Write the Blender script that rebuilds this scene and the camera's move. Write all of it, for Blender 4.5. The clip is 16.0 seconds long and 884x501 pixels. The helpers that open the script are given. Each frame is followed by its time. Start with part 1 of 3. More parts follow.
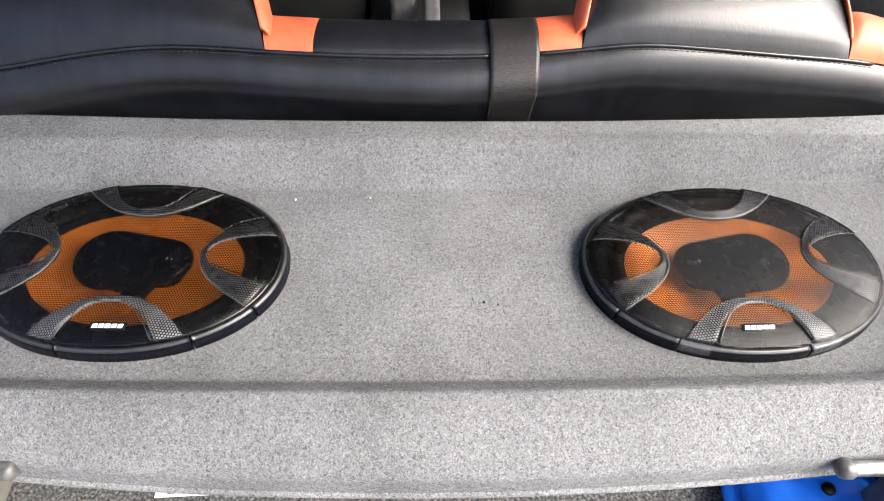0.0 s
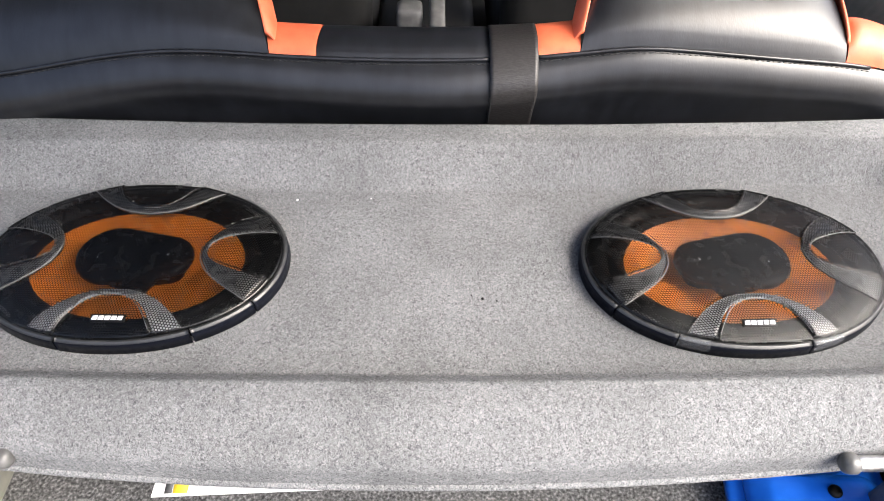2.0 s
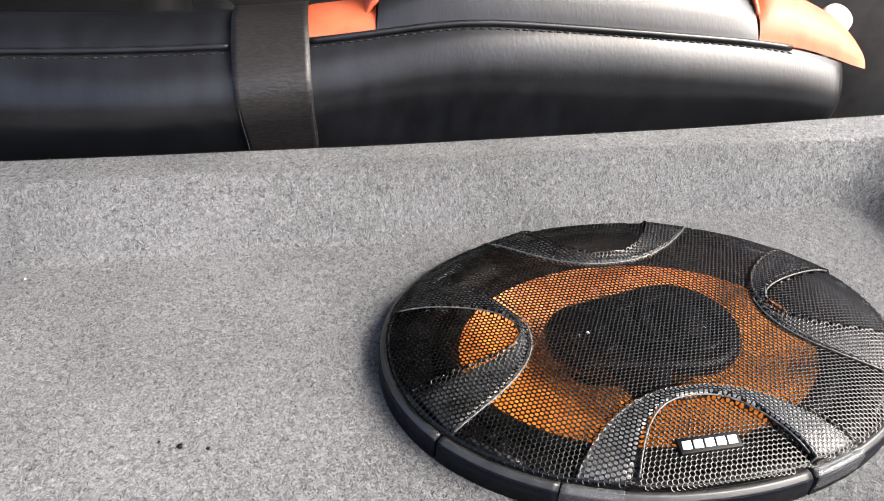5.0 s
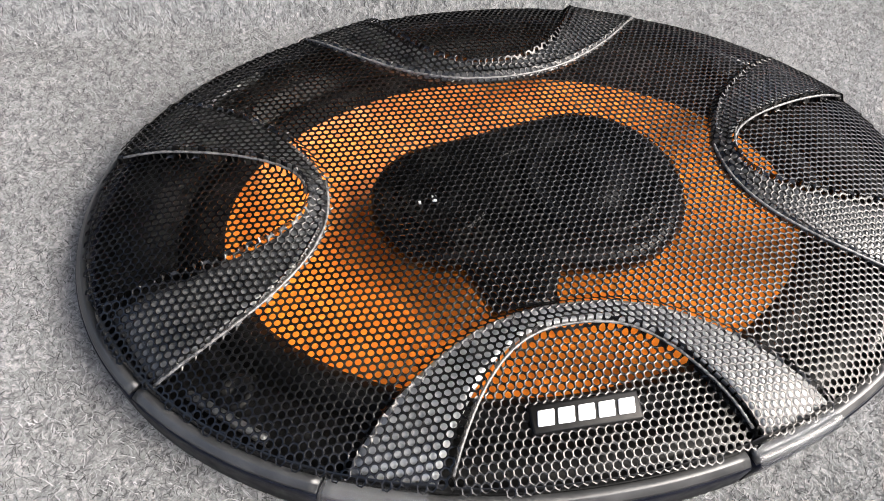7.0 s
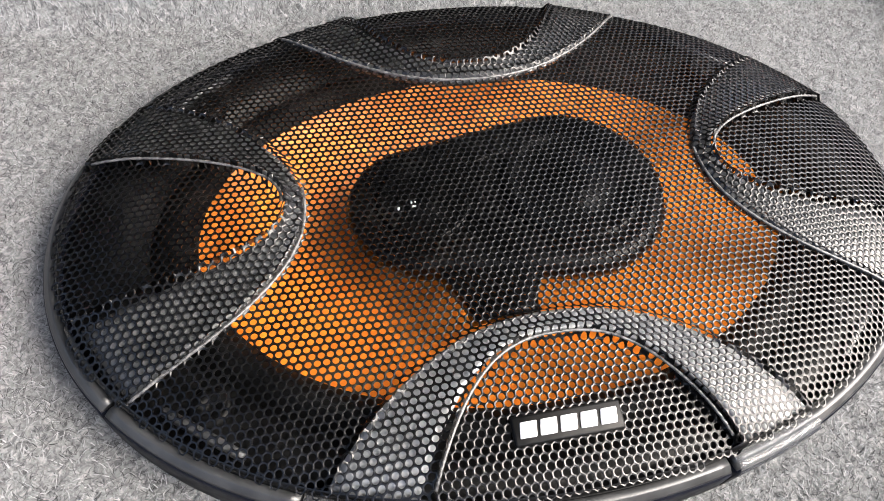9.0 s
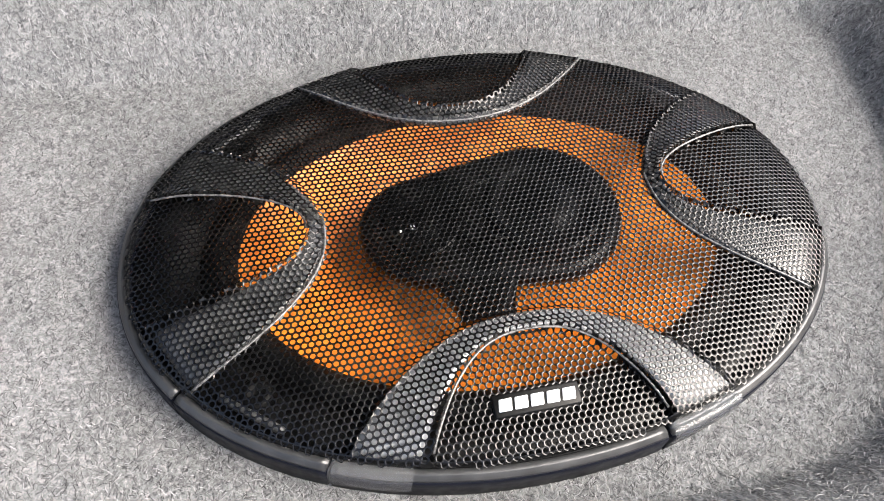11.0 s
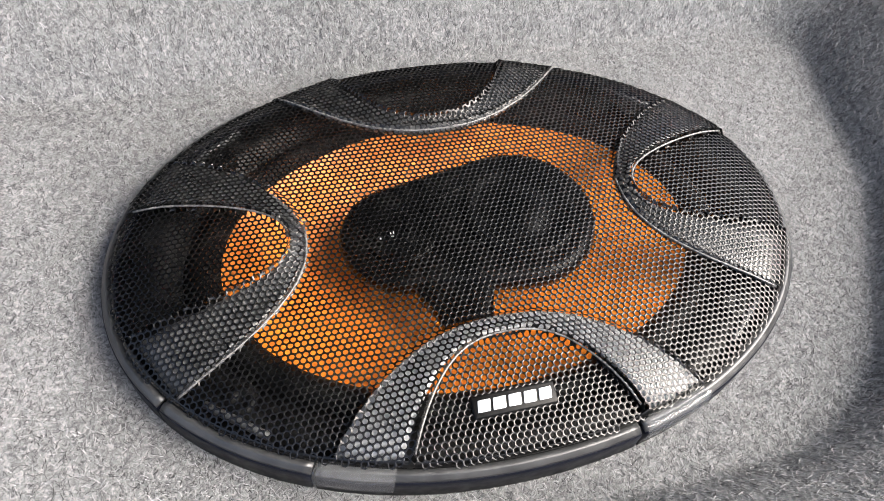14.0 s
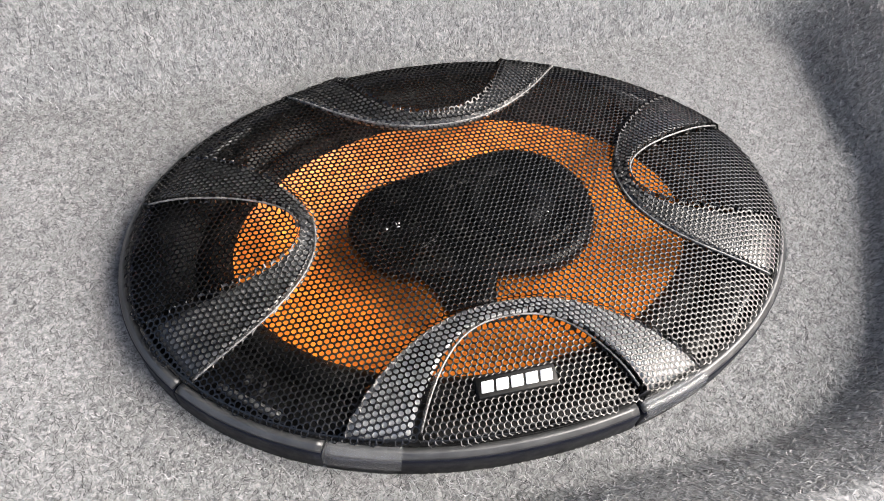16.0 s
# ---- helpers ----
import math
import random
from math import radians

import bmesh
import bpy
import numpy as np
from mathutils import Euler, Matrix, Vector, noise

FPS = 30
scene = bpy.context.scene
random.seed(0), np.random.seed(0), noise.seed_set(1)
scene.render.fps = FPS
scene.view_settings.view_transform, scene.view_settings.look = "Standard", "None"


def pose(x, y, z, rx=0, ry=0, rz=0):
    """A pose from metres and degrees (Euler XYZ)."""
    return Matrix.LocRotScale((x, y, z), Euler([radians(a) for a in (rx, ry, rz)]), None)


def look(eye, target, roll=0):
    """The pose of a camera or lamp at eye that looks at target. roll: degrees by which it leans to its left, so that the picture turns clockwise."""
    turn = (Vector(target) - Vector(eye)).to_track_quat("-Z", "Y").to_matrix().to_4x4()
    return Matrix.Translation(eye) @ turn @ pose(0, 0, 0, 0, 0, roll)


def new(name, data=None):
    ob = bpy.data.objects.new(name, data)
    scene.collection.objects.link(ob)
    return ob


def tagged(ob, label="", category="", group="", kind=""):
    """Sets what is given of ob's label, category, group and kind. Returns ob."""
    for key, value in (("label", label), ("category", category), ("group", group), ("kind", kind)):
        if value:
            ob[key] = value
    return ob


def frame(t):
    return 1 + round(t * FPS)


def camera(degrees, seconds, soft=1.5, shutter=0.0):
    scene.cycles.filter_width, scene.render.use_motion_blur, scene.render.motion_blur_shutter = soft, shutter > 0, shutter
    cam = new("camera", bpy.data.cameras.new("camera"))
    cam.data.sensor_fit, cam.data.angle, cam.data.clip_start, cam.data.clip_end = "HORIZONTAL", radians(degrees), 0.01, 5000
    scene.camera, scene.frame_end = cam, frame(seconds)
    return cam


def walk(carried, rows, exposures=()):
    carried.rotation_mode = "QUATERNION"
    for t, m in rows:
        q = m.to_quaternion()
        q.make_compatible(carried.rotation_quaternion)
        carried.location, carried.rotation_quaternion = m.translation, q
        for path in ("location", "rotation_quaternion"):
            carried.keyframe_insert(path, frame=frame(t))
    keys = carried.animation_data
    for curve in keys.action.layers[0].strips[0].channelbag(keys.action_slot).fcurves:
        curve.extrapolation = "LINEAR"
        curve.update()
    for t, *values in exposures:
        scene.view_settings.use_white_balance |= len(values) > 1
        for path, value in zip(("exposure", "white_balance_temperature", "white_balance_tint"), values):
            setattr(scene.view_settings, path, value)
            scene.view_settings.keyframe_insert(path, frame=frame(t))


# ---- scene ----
cam = camera(68.70, 16.0, 0.95)
# seconds, place and turn of the camera
PATH = [
    (0, -0.0116, -0.3194, 0.4172, 39.34, -1.08, -1.07),
    (0.5, -0.0119, -0.3193, 0.4174, 39.25, -1.03, -1.16),
    (1, -0.0066, -0.3323, 0.4090, 41.75, -2.01, -0.53),
    (1.5, -0.0060, -0.3379, 0.4040, 41.78, -0.97, -0.35),
    (2, -0.0035, -0.3410, 0.4015, 42.01, -0.56, -0.43),
    (2.5, -0.0023, -0.3424, 0.3984, 42.14, -0.40, -0.59),
    (3, -0.0030, -0.3395, 0.3940, 41.91, -0.50, -0.55),
    (3.5, -0.0020, -0.3338, 0.3833, 41.62, 0.32, -0.58),
    (4, 0.0248, -0.3004, 0.3315, 42.87, -0.49, -3.41),
    (4.5, 0.0699, -0.2604, 0.2794, 46.05, -1.44, -7.39),
    (5, 0.1076, -0.1977, 0.2192, 52.54, -1.75, -8.30),
    (5.2, 0.1226, -0.1812, 0.1916, 52.41, -1.53, -8.84),
    (7.3, 0.1899, -0.1094, 0.1535, 33.12, -3.31, -7.99),
    (7.5, 0.1903, -0.1102, 0.1537, 33.18, -3.45, -7.93),
    (8, 0.1895, -0.1067, 0.1572, 32.72, -3.07, -8.67),
    (8.5, 0.1884, -0.1055, 0.1583, 33.42, -3.66, -8.92),
    (9, 0.1885, -0.1051, 0.1546, 33.06, -4.40, -9.71),
    (9.2, 0.1880, -0.1046, 0.1544, 32.88, -4.22, -9.85),
    (11.3, 0.1864, -0.1244, 0.1916, 33.58, -3.19, -10.75),
    (11.5, 0.1865, -0.1238, 0.1917, 33.76, -3.67, -11.11),
    (12, 0.1857, -0.1243, 0.1919, 33.94, -3.80, -11.30),
    (12.5, 0.1863, -0.1241, 0.1920, 33.36, -3.87, -11.57),
    (13, 0.1868, -0.1234, 0.1913, 33.64, -3.63, -11.33),
    (13.5, 0.1853, -0.1243, 0.1953, 34.01, -4.04, -11.60),
    (14, 0.1868, -0.1258, 0.1946, 33.78, -4.09, -12.08),
    (14.5, 0.1851, -0.1269, 0.1956, 33.86, -4.09, -11.63),
    (15, 0.1872, -0.1264, 0.1941, 33.91, -3.83, -11.89),
    (15.5, 0.1865, -0.1313, 0.1964, 34.27, -3.46, -11.75),
    (16, 0.1844, -0.1349, 0.1972, 34.51, -3.71, -12.09),
]
walk(cam, [(t, pose(x, y, z, rx, ry, rz)) for t, x, y, z, rx, ry, rz in PATH],
     ((0, 1.92), (3.5, 1.94), (5.2, 1.78), (7.3, 1.90), (9.2, 1.94), (11.3, 1.98), (16, 1.92)))

# ---- light ----
SUN_AZ, SUN_EL = radians(110), radians(46)
world = bpy.data.worlds.new("world")
scene.world = world
world.use_nodes = True
wn, wl = world.node_tree.nodes, world.node_tree.links
wn.clear()
sky = wn.new("ShaderNodeTexSky")
sky.sky_type, sky.sun_disc = "NISHITA", False
sky.sun_elevation, sky.sun_rotation = SUN_EL, SUN_AZ
sky.air_density, sky.dust_density, sky.ozone_density = 0.7, 8.0, 1.0
wb = wn.new("ShaderNodeBackground")
wb.inputs["Strength"].default_value = 0.15
wo = wn.new("ShaderNodeOutputWorld")
wl.new(sky.outputs[0], wb.inputs[0])
wl.new(wb.outputs[0], wo.inputs[0])
sun = bpy.data.lights.new("sun", "SUN")
sun.energy, sun.angle, sun.color = 1.6, radians(58), (0.965, 1.0, 1.0)
sun_ob = new("sun", sun)
sun_dir = Vector((math.sin(SUN_AZ) * math.cos(SUN_EL), math.cos(SUN_AZ) * math.cos(SUN_EL), math.sin(SUN_EL)))
sun_ob.matrix_world = look(sun_dir * 6, Vector((0, 0, 0)))


# ---- materials ----
def material(name, color, rough=0.5, metal=0.0, spec=0.5, coat=0.0):
    m = bpy.data.materials.new(name)
    m.use_nodes = True
    b = m.node_tree.nodes["Principled BSDF"]
    b.inputs["Base Color"].default_value = (*color, 1)
    b.inputs["Roughness"].default_value = rough
    b.inputs["Metallic"].default_value = metal
    b.inputs["Specular IOR Level"].default_value = spec
    b.inputs["Coat Weight"].default_value = coat
    b.inputs["Coat Roughness"].default_value = 0.22
    return m


def textured(m, stops, scale, detail=3.0, bump=0.0, bump_scale=None, dist=0.001, large=None, stretch=(1, 1, 1), rough=None, distortion=0.0):
    """Noise-driven colour at a fine scale, wider blotches on top of it, and a fine relief."""
    n, l = m.node_tree.nodes, m.node_tree.links
    b = n["Principled BSDF"]
    tc = n.new("ShaderNodeTexCoord")
    mp = n.new("ShaderNodeMapping")
    mp.inputs["Scale"].default_value = stretch
    l.new(tc.outputs["Object"], mp.inputs[0])
    nz = n.new("ShaderNodeTexNoise")
    nz.inputs["Scale"].default_value, nz.inputs["Detail"].default_value = scale, detail
    nz.inputs["Distortion"].default_value = distortion
    l.new(mp.outputs[0], nz.inputs["Vector"])
    ramp = n.new("ShaderNodeValToRGB")
    e = ramp.color_ramp.elements
    while len(e) < len(stops):
        e.new(0.5)
    for k, (p, c) in enumerate(stops):
        e[k].position, e[k].color = p, (*c, 1)
    l.new(nz.outputs["Fac"], ramp.inputs[0])
    out = ramp.outputs[0]
    if large:
        n2 = n.new("ShaderNodeTexNoise")
        n2.inputs["Scale"].default_value, n2.inputs["Detail"].default_value = large[0], 4.0
        l.new(tc.outputs["Object"], n2.inputs["Vector"])
        r2 = n.new("ShaderNodeValToRGB")
        r2.color_ramp.elements[0].position, r2.color_ramp.elements[1].position = 0.32, 0.68
        r2.color_ramp.elements[0].color = (large[1], large[1], large[1], 1)
        r2.color_ramp.elements[1].color = (large[2], large[2], large[2], 1)
        l.new(n2.outputs["Fac"], r2.inputs[0])
        mx = n.new("ShaderNodeMix")
        mx.data_type, mx.blend_type = "RGBA", "MULTIPLY"
        mx.inputs[0].default_value = 1.0
        l.new(out, mx.inputs[6])
        l.new(r2.outputs[0], mx.inputs[7])
        out = mx.outputs[2]
    l.new(out, b.inputs["Base Color"])
    if rough:
        mr = n.new("ShaderNodeMapRange")
        mr.inputs[1].default_value, mr.inputs[2].default_value = 0.3, 0.7
        mr.inputs[3].default_value, mr.inputs[4].default_value = rough
        l.new(nz.outputs["Fac"], mr.inputs[0])
        l.new(mr.outputs[0], b.inputs["Roughness"])
    if bump:
        src = nz
        if bump_scale:
            src = n.new("ShaderNodeTexNoise")
            src.inputs["Scale"].default_value, src.inputs["Detail"].default_value = bump_scale, 3.0
            l.new(mp.outputs[0], src.inputs["Vector"])
        bp = n.new("ShaderNodeBump")
        bp.inputs["Strength"].default_value, bp.inputs["Distance"].default_value = bump, dist
        l.new(src.outputs["Fac"], bp.inputs["Height"])
        l.new(bp.outputs[0], b.inputs["Normal"])
    return m


def grey(v, tint=0.0):
    return (v * (1 - tint), v, v * (1 + tint))


FELT = textured(material("grey_felt", grey(0.2), 0.95, spec=0.1),
                [(0.30, grey(0.065, 0.03)), (0.44, grey(0.14, 0.03)), (0.57, grey(0.195, 0.02)), (0.74, grey(0.285, 0.0))],
                560, 3.0, bump=0.45, bump_scale=900, dist=0.0009, large=(14, 0.84, 1.12), distortion=1.5)
FIBRE = material("felt_fibre", grey(0.25), 0.9, spec=0.1)
fn_, fl_ = FIBRE.node_tree.nodes, FIBRE.node_tree.links
geo_, ramp_ = fn_.new("ShaderNodeNewGeometry"), fn_.new("ShaderNodeValToRGB")
for p_, v_ in ((0.0, 0.03), (0.35, 0.12), (0.75, 0.20), (1.0, 0.32)):
    e_ = ramp_.color_ramp.elements[0] if p_ == 0.0 else ramp_.color_ramp.elements[-1] if p_ == 1.0 else ramp_.color_ramp.elements.new(p_)
    e_.color = (*grey(v_, 0.03), 1)
fl_.new(geo_.outputs["Random Per Island"], ramp_.inputs[0])
fl_.new(ramp_.outputs[0], fn_["Principled BSDF"].inputs["Base Color"])
BOOT_FELT = textured(material("boot_carpet", grey(0.1), 0.95, spec=0.1),
                     [(0.3, grey(0.03)), (0.55, grey(0.11)), (0.75, grey(0.26))], 420, 3, bump=0.8, dist=0.0015, large=(6, 0.8, 1.15))
LEATHER = textured(material("black_leatherette", grey(0.02), 0.34, spec=0.55, coat=0.0),
                   [(0.35, (0.006, 0.0065, 0.008)), (0.65, (0.012, 0.013, 0.016))], 40, 4, bump=0.16, bump_scale=300, dist=0.0006, large=(5, 0.7, 1.3), stretch=(2.2, 0.8, 0.8))
ORANGE_LEATHER = textured(material("orange_leatherette", (0.75, 0.2, 0.07), 0.5),
                          [(0.35, (0.66, 0.125, 0.055)), (0.65, (0.74, 0.165, 0.075))], 60, 4, bump=0.18, bump_scale=900, dist=0.0005, large=(7, 0.86, 1.08))
STRAP = textured(material("black_strap_fabric", grey(0.015), 0.42), [(0.4, (0.012, 0.011, 0.011)), (0.6, (0.024, 0.022, 0.022))], 900, 2,
                 bump=0.5, dist=0.0006, stretch=(0.3, 1, 1))
THREAD = material("dark_thread", grey(0.02), 0.7)
RIM = textured(material("black_rim_plastic", grey(0.03), 0.42, spec=0.11), [(0.35, (0.003, 0.004, 0.008)), (0.65, (0.006, 0.007, 0.012))], 300, 3,
               bump=0.15, bump_scale=1500, dist=0.0003, rough=(0.36, 0.5))
CHAMFER = textured(material("grey_rim_edge", grey(0.2), 0.38, spec=0.6), [(0.35, grey(0.018, 0.04)), (0.65, grey(0.03, 0.04))], 220, 3, rough=(0.3, 0.45))
WIRE = textured(material("black_enamelled_steel", grey(0.008), 0.3, spec=0.45), [(0.4, grey(0.0008)), (0.6, grey(0.002))], 90, 3, rough=(0.22, 0.30))
# Glint of the pressed grille edges, put in as a lighter enamel.
RIDGE = textured(material("edge_glint_enamel", grey(0.1), 0.3, spec=0.7), [(0.35, grey(0.015)), (0.65, grey(0.13))], 900, 3, rough=(0.25, 0.5))
# One plastic, two tones: shade on the side and back arches goes into colour.
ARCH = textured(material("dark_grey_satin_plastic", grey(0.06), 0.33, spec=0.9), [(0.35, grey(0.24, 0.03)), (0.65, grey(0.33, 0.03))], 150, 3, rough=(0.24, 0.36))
SIDE_ARCH = textured(material("shaded_satin_plastic", grey(0.04), 0.33, spec=0.9), [(0.35, grey(0.05, 0.03)), (0.65, grey(0.08, 0.03))], 150, 3, rough=(0.24, 0.36))
FLANGE = textured(material("black_moulded_plastic", grey(0.015), 0.45, spec=0.18), [(0.35, grey(0.002)), (0.65, grey(0.005))], 180, 3, rough=(0.36, 0.55))
CONE = textured(material("orange_woven_cone", (0.8, 0.25, 0.03), 0.4, spec=0.5),
                [(0.35, (0.90, 0.24, 0.018)), (0.65, (0.95, 0.28, 0.025))], 120, 3, bump=0.1, bump_scale=1200, dist=0.0003, large=(25, 0.9, 1.06))
RUBBER = textured(material("black_rubber", grey(0.01), 0.6, spec=0.12), [(0.35, grey(0.0015)), (0.65, grey(0.004))], 100, 3)
POD = textured(material("black_gloss_plastic", grey(0.008), 0.25, spec=0.14), [(0.35, grey(0.0012)), (0.65, grey(0.003))], 60, 3, rough=(0.2, 0.32))
WHITE = material("white_print", grey(0.8), 0.4)
PIN = textured(material("satin_steel", grey(0.5), 0.38, metal=1.0), [(0.35, grey(0.45)), (0.65, grey(0.6))], 200, 3, rough=(0.3, 0.45))
PEG = textured(material("grey_peg_plastic", grey(0.1), 0.4), [(0.35, grey(0.05)), (0.65, grey(0.10))], 120, 3, rough=(0.28, 0.45))
TRIM = textured(material("grey_beige_trim", grey(0.2), 0.6), [(0.35, (0.17, 0.17, 0.145)), (0.65, (0.22, 0.22, 0.19))], 60, 4, bump=0.2, bump_scale=900, dist=0.0005)
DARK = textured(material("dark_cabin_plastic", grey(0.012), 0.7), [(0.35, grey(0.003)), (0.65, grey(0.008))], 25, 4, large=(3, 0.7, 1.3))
KNOB = textured(material("white_knob_plastic", grey(0.7), 0.4), [(0.35, grey(0.55)), (0.65, grey(0.68))], 90, 3)
LEVER = textured(material("grey_lever_plastic", grey(0.25), 0.4), [(0.35, grey(0.10)), (0.65, grey(0.15))], 50, 3)
BLUE = textured(material("blue_vinyl", (0.01, 0.12, 0.6), 0.35), [(0.35, (0.006, 0.10, 0.55)), (0.65, (0.012, 0.15, 0.72))], 30, 4,
                bump=0.25, bump_scale=40, dist=0.004, rough=(0.28, 0.42))
PAPER = textured(material("white_card", grey(0.8), 0.6), [(0.35, grey(0.74)), (0.65, grey(0.82))], 60, 3)
YELLOW = material("yellow_print", (0.8, 0.55, 0.03), 0.55)
PRINT = material("dark_print", grey(0.05), 0.6)
GROUND = textured(material("paving", grey(0.15), 0.9), [(0.35, grey(0.10)), (0.65, grey(0.2))], 18, 5, bump=0.4, dist=0.01, large=(0.7, 0.75, 1.2))
TAPE = material("clear_tape", (0.85, 0.87, 0.9), 0.12)
TAPE.node_tree.nodes["Principled BSDF"].inputs["Transmission Weight"].default_value = 0.96
TAPE.node_tree.nodes["Principled BSDF"].inputs["IOR"].default_value = 1.3


# ---- mesh helpers ----
def finish(ob, mat, parent=None, smooth=True):
    ob.data.materials.append(mat)
    if smooth:
        ob.data.polygons.foreach_set("use_smooth", [True] * len(ob.data.polygons))
    if parent is not None:
        ob.parent = parent
    return ob


def mesh_part(name, verts, faces, mat, parent=None, smooth=True, label=""):
    me = bpy.data.meshes.new(name)
    me.from_pydata([tuple(v) for v in verts], [], faces)
    me.update()
    ob = finish(new(name, me), mat, parent, smooth)
    if label:
        tagged(ob, label)
    return ob


def part(name, bm, mat, parent=None, label="", smooth=True):
    me = bpy.data.meshes.new(name)
    bmesh.ops.recalc_face_normals(bm, faces=bm.faces)
    bm.to_mesh(me)
    bm.free()
    ob = finish(new(name, me), mat, parent, smooth)
    if label:
        tagged(ob, label)
    return ob


def thing(name, label, category, place=(0, 0, 0), turn=0.0, group="", kind=""):
    ob = new(name)
    ob.matrix_world = pose(*place, 0, 0, turn)
    return tagged(ob, label, category, group, kind)


def box_bm(sx, sy, sz, at=(0, 0, 0), bevel=0.002, segments=2, m=None):
    bm = bmesh.new()
    bmesh.ops.create_cube(bm, size=1, matrix=Matrix.Translation(at) @ Matrix.Diagonal((sx, sy, sz, 1)))
    if bevel:
        bmesh.ops.bevel(bm, geom=bm.edges[:], offset=bevel, segments=segments, profile=0.6, affect="EDGES")
    if m is not None:
        bm.transform(m)
    return bm


def sheet(fn, nu, nv, u0=0.0, u1=1.0, v0=0.0, v1=1.0, flip=False):
    """A grid of points fn(u, v) with its faces."""
    verts, faces = [], []
    for j in range(nv + 1):
        for i in range(nu + 1):
            verts.append(fn(u0 + (u1 - u0) * i / nu, v0 + (v1 - v0) * j / nv))
    for j in range(nv):
        for i in range(nu):
            a = j * (nu + 1) + i
            f = (a, a + 1, a + nu + 2, a + nu + 1)
            faces.append(f[::-1] if flip else f)
    return verts, faces


def solid_sheet(fn, nu, nv, depth, u0=0.0, u1=1.0, v0=0.0, v1=1.0):
    """A grid with thickness: fn gives the upper side, depth is a vector to the lower side."""
    verts, faces = sheet(fn, nu, nv, u0, u1, v0, v1)
    k, d = len(verts), Vector(depth)
    low = [tuple(Vector(v) + d) for v in verts]
    faces = faces + [tuple(i + k for i in f[::-1]) for f in faces]
    w = nu + 1
    ring = [i for i in range(w)] + [j * w + nu for j in range(1, nv + 1)] + [nv * w + i for i in range(nu - 1, -1, -1)] + [j * w for j in range(nv - 1, 0, -1)]
    for a, b in zip(ring, ring[1:] + ring[:1]):
        faces.append((a, a + k, b + k, b))
    return verts + low, faces


def smooth01(t):
    t = min(1.0, max(0.0, t))
    return t * t * (3 - 2 * t)


def mix(a, b, t):
    return a + (b - a) * t


def steps(x, pts):
    """Piecewise smooth value through (x, value) points."""
    if x <= pts[0][0]:
        return pts[0][1]
    for (a, p), (b, q) in zip(pts, pts[1:]):
        if x <= b:
            return mix(p, q, (x - a) / (b - a))
    return pts[-1][1]


# ---- the rear shelf: a felt-covered tray with a raised border ----
RISE = 0.031


def floor_half(y):
    return steps(y, [(-0.16, 0.30), (-0.105, 0.335), (-0.06, 0.375), (0.0, 0.410), (0.07, 0.424), (0.1, 0.430), (0.135, 0.440), (0.2, 0.455)])


def soft_min(a, b, k):
    h = max(k - abs(a - b), 0.0) / k
    return min(a, b) - h * h * k * 0.25


def front_line(x):
    return -0.172 + 0.013 * (x / 0.27) ** 2


def back_line(x):
    return 0.151 + 0.011 * (x / 0.42) ** 2


def shelf_height(x, y):
    nb = (0.099 + 0.010 * (max(0.0, x) / 0.38) ** 2 - y) / 0.023
    nf = (y + 0.102 - 0.004 * (x / 0.28) ** 2) / 0.017
    ns = (floor_half(y) - abs(x)) / 0.022
    n = soft_min(soft_min(nb, nf, 0.8), ns, 1.6)
    ramp = 0.5 - 0.70 * (n + 0.42)
    z = RISE * mix(smooth01(ramp), min(1.0, max(0.0, soft_min(ramp, 1.0, 0.12))), smooth01(ramp * 2.2)) if n < 0.4 else 0.0
    crest = -0.141 - y + front_line(x) - front_line(0.0)
    z -= 0.06 * max(0.0, -0.112 - y) + 0.33 * (crest + math.sqrt(crest * crest + 0.00002))
    r = 0.007
    q = y - front_line(x)
    if q < r:
        z -= r * (1 - math.sqrt(max(0.0, 1 - (1 - max(q, 0) / r) ** 2)))
    z += 0.0006 * noise.noise(Vector((x * 9, y * 9, 0.3)))
    return z


def shelf_point(u, v):
    y0 = mix(-0.17, 0.15, v)
    x = u * (floor_half(y0) + 0.062)
    vv = v ** 1.15
    y = mix(front_line(x), back_line(x), vv)
    z = shelf_height(x, y)
    edge = (1 - abs(u)) * 0.4
    if edge < 0.012:
        z -= 0.012 * (1 - math.sqrt(max(0.0, 1 - (1 - edge / 0.012) ** 2)))
    return (x, y, z)


SPEAKERS = ((0.2363, 0.0001), (-0.2427, 0.0044))


def in_cutout(x, y):
    return any(((x - cx) / 0.1165) ** 2 + ((y - cy) / 0.081) ** 2 < 1 for cx, cy in SPEAKERS)


verts, faces = sheet(shelf_point, 260, 170, -1, 1, 0, 1)
w, h = 261, 171
k = len(verts)
faces = [f for f in faces if not all(in_cutout(verts[i][0], verts[i][1]) for i in f)]
verts += [(x, y, min(z, 0.030) - 0.012) for x, y, z in verts]
faces += [tuple(i + k for i in f[::-1]) for f in faces]
ring = [i for i in range(w)] + [j * w + w - 1 for j in range(1, h)] + [(h - 1) * w + i for i in range(w - 2, -1, -1)] + [j * w for j in range(h - 2, 0, -1)]
m = len(ring)
for a in range(m):
    b = (a + 1) % m
    n = len(verts)
    x, y, z = verts[ring[a]]
    x2, y2, z2 = verts[ring[b]]
    low = -0.018 if y < 0.1 else -0.012
    verts += [(x, y - 0.001, low), (x2, y2 - 0.001, low)]
    faces.append((ring[b], ring[a], n, n + 1))
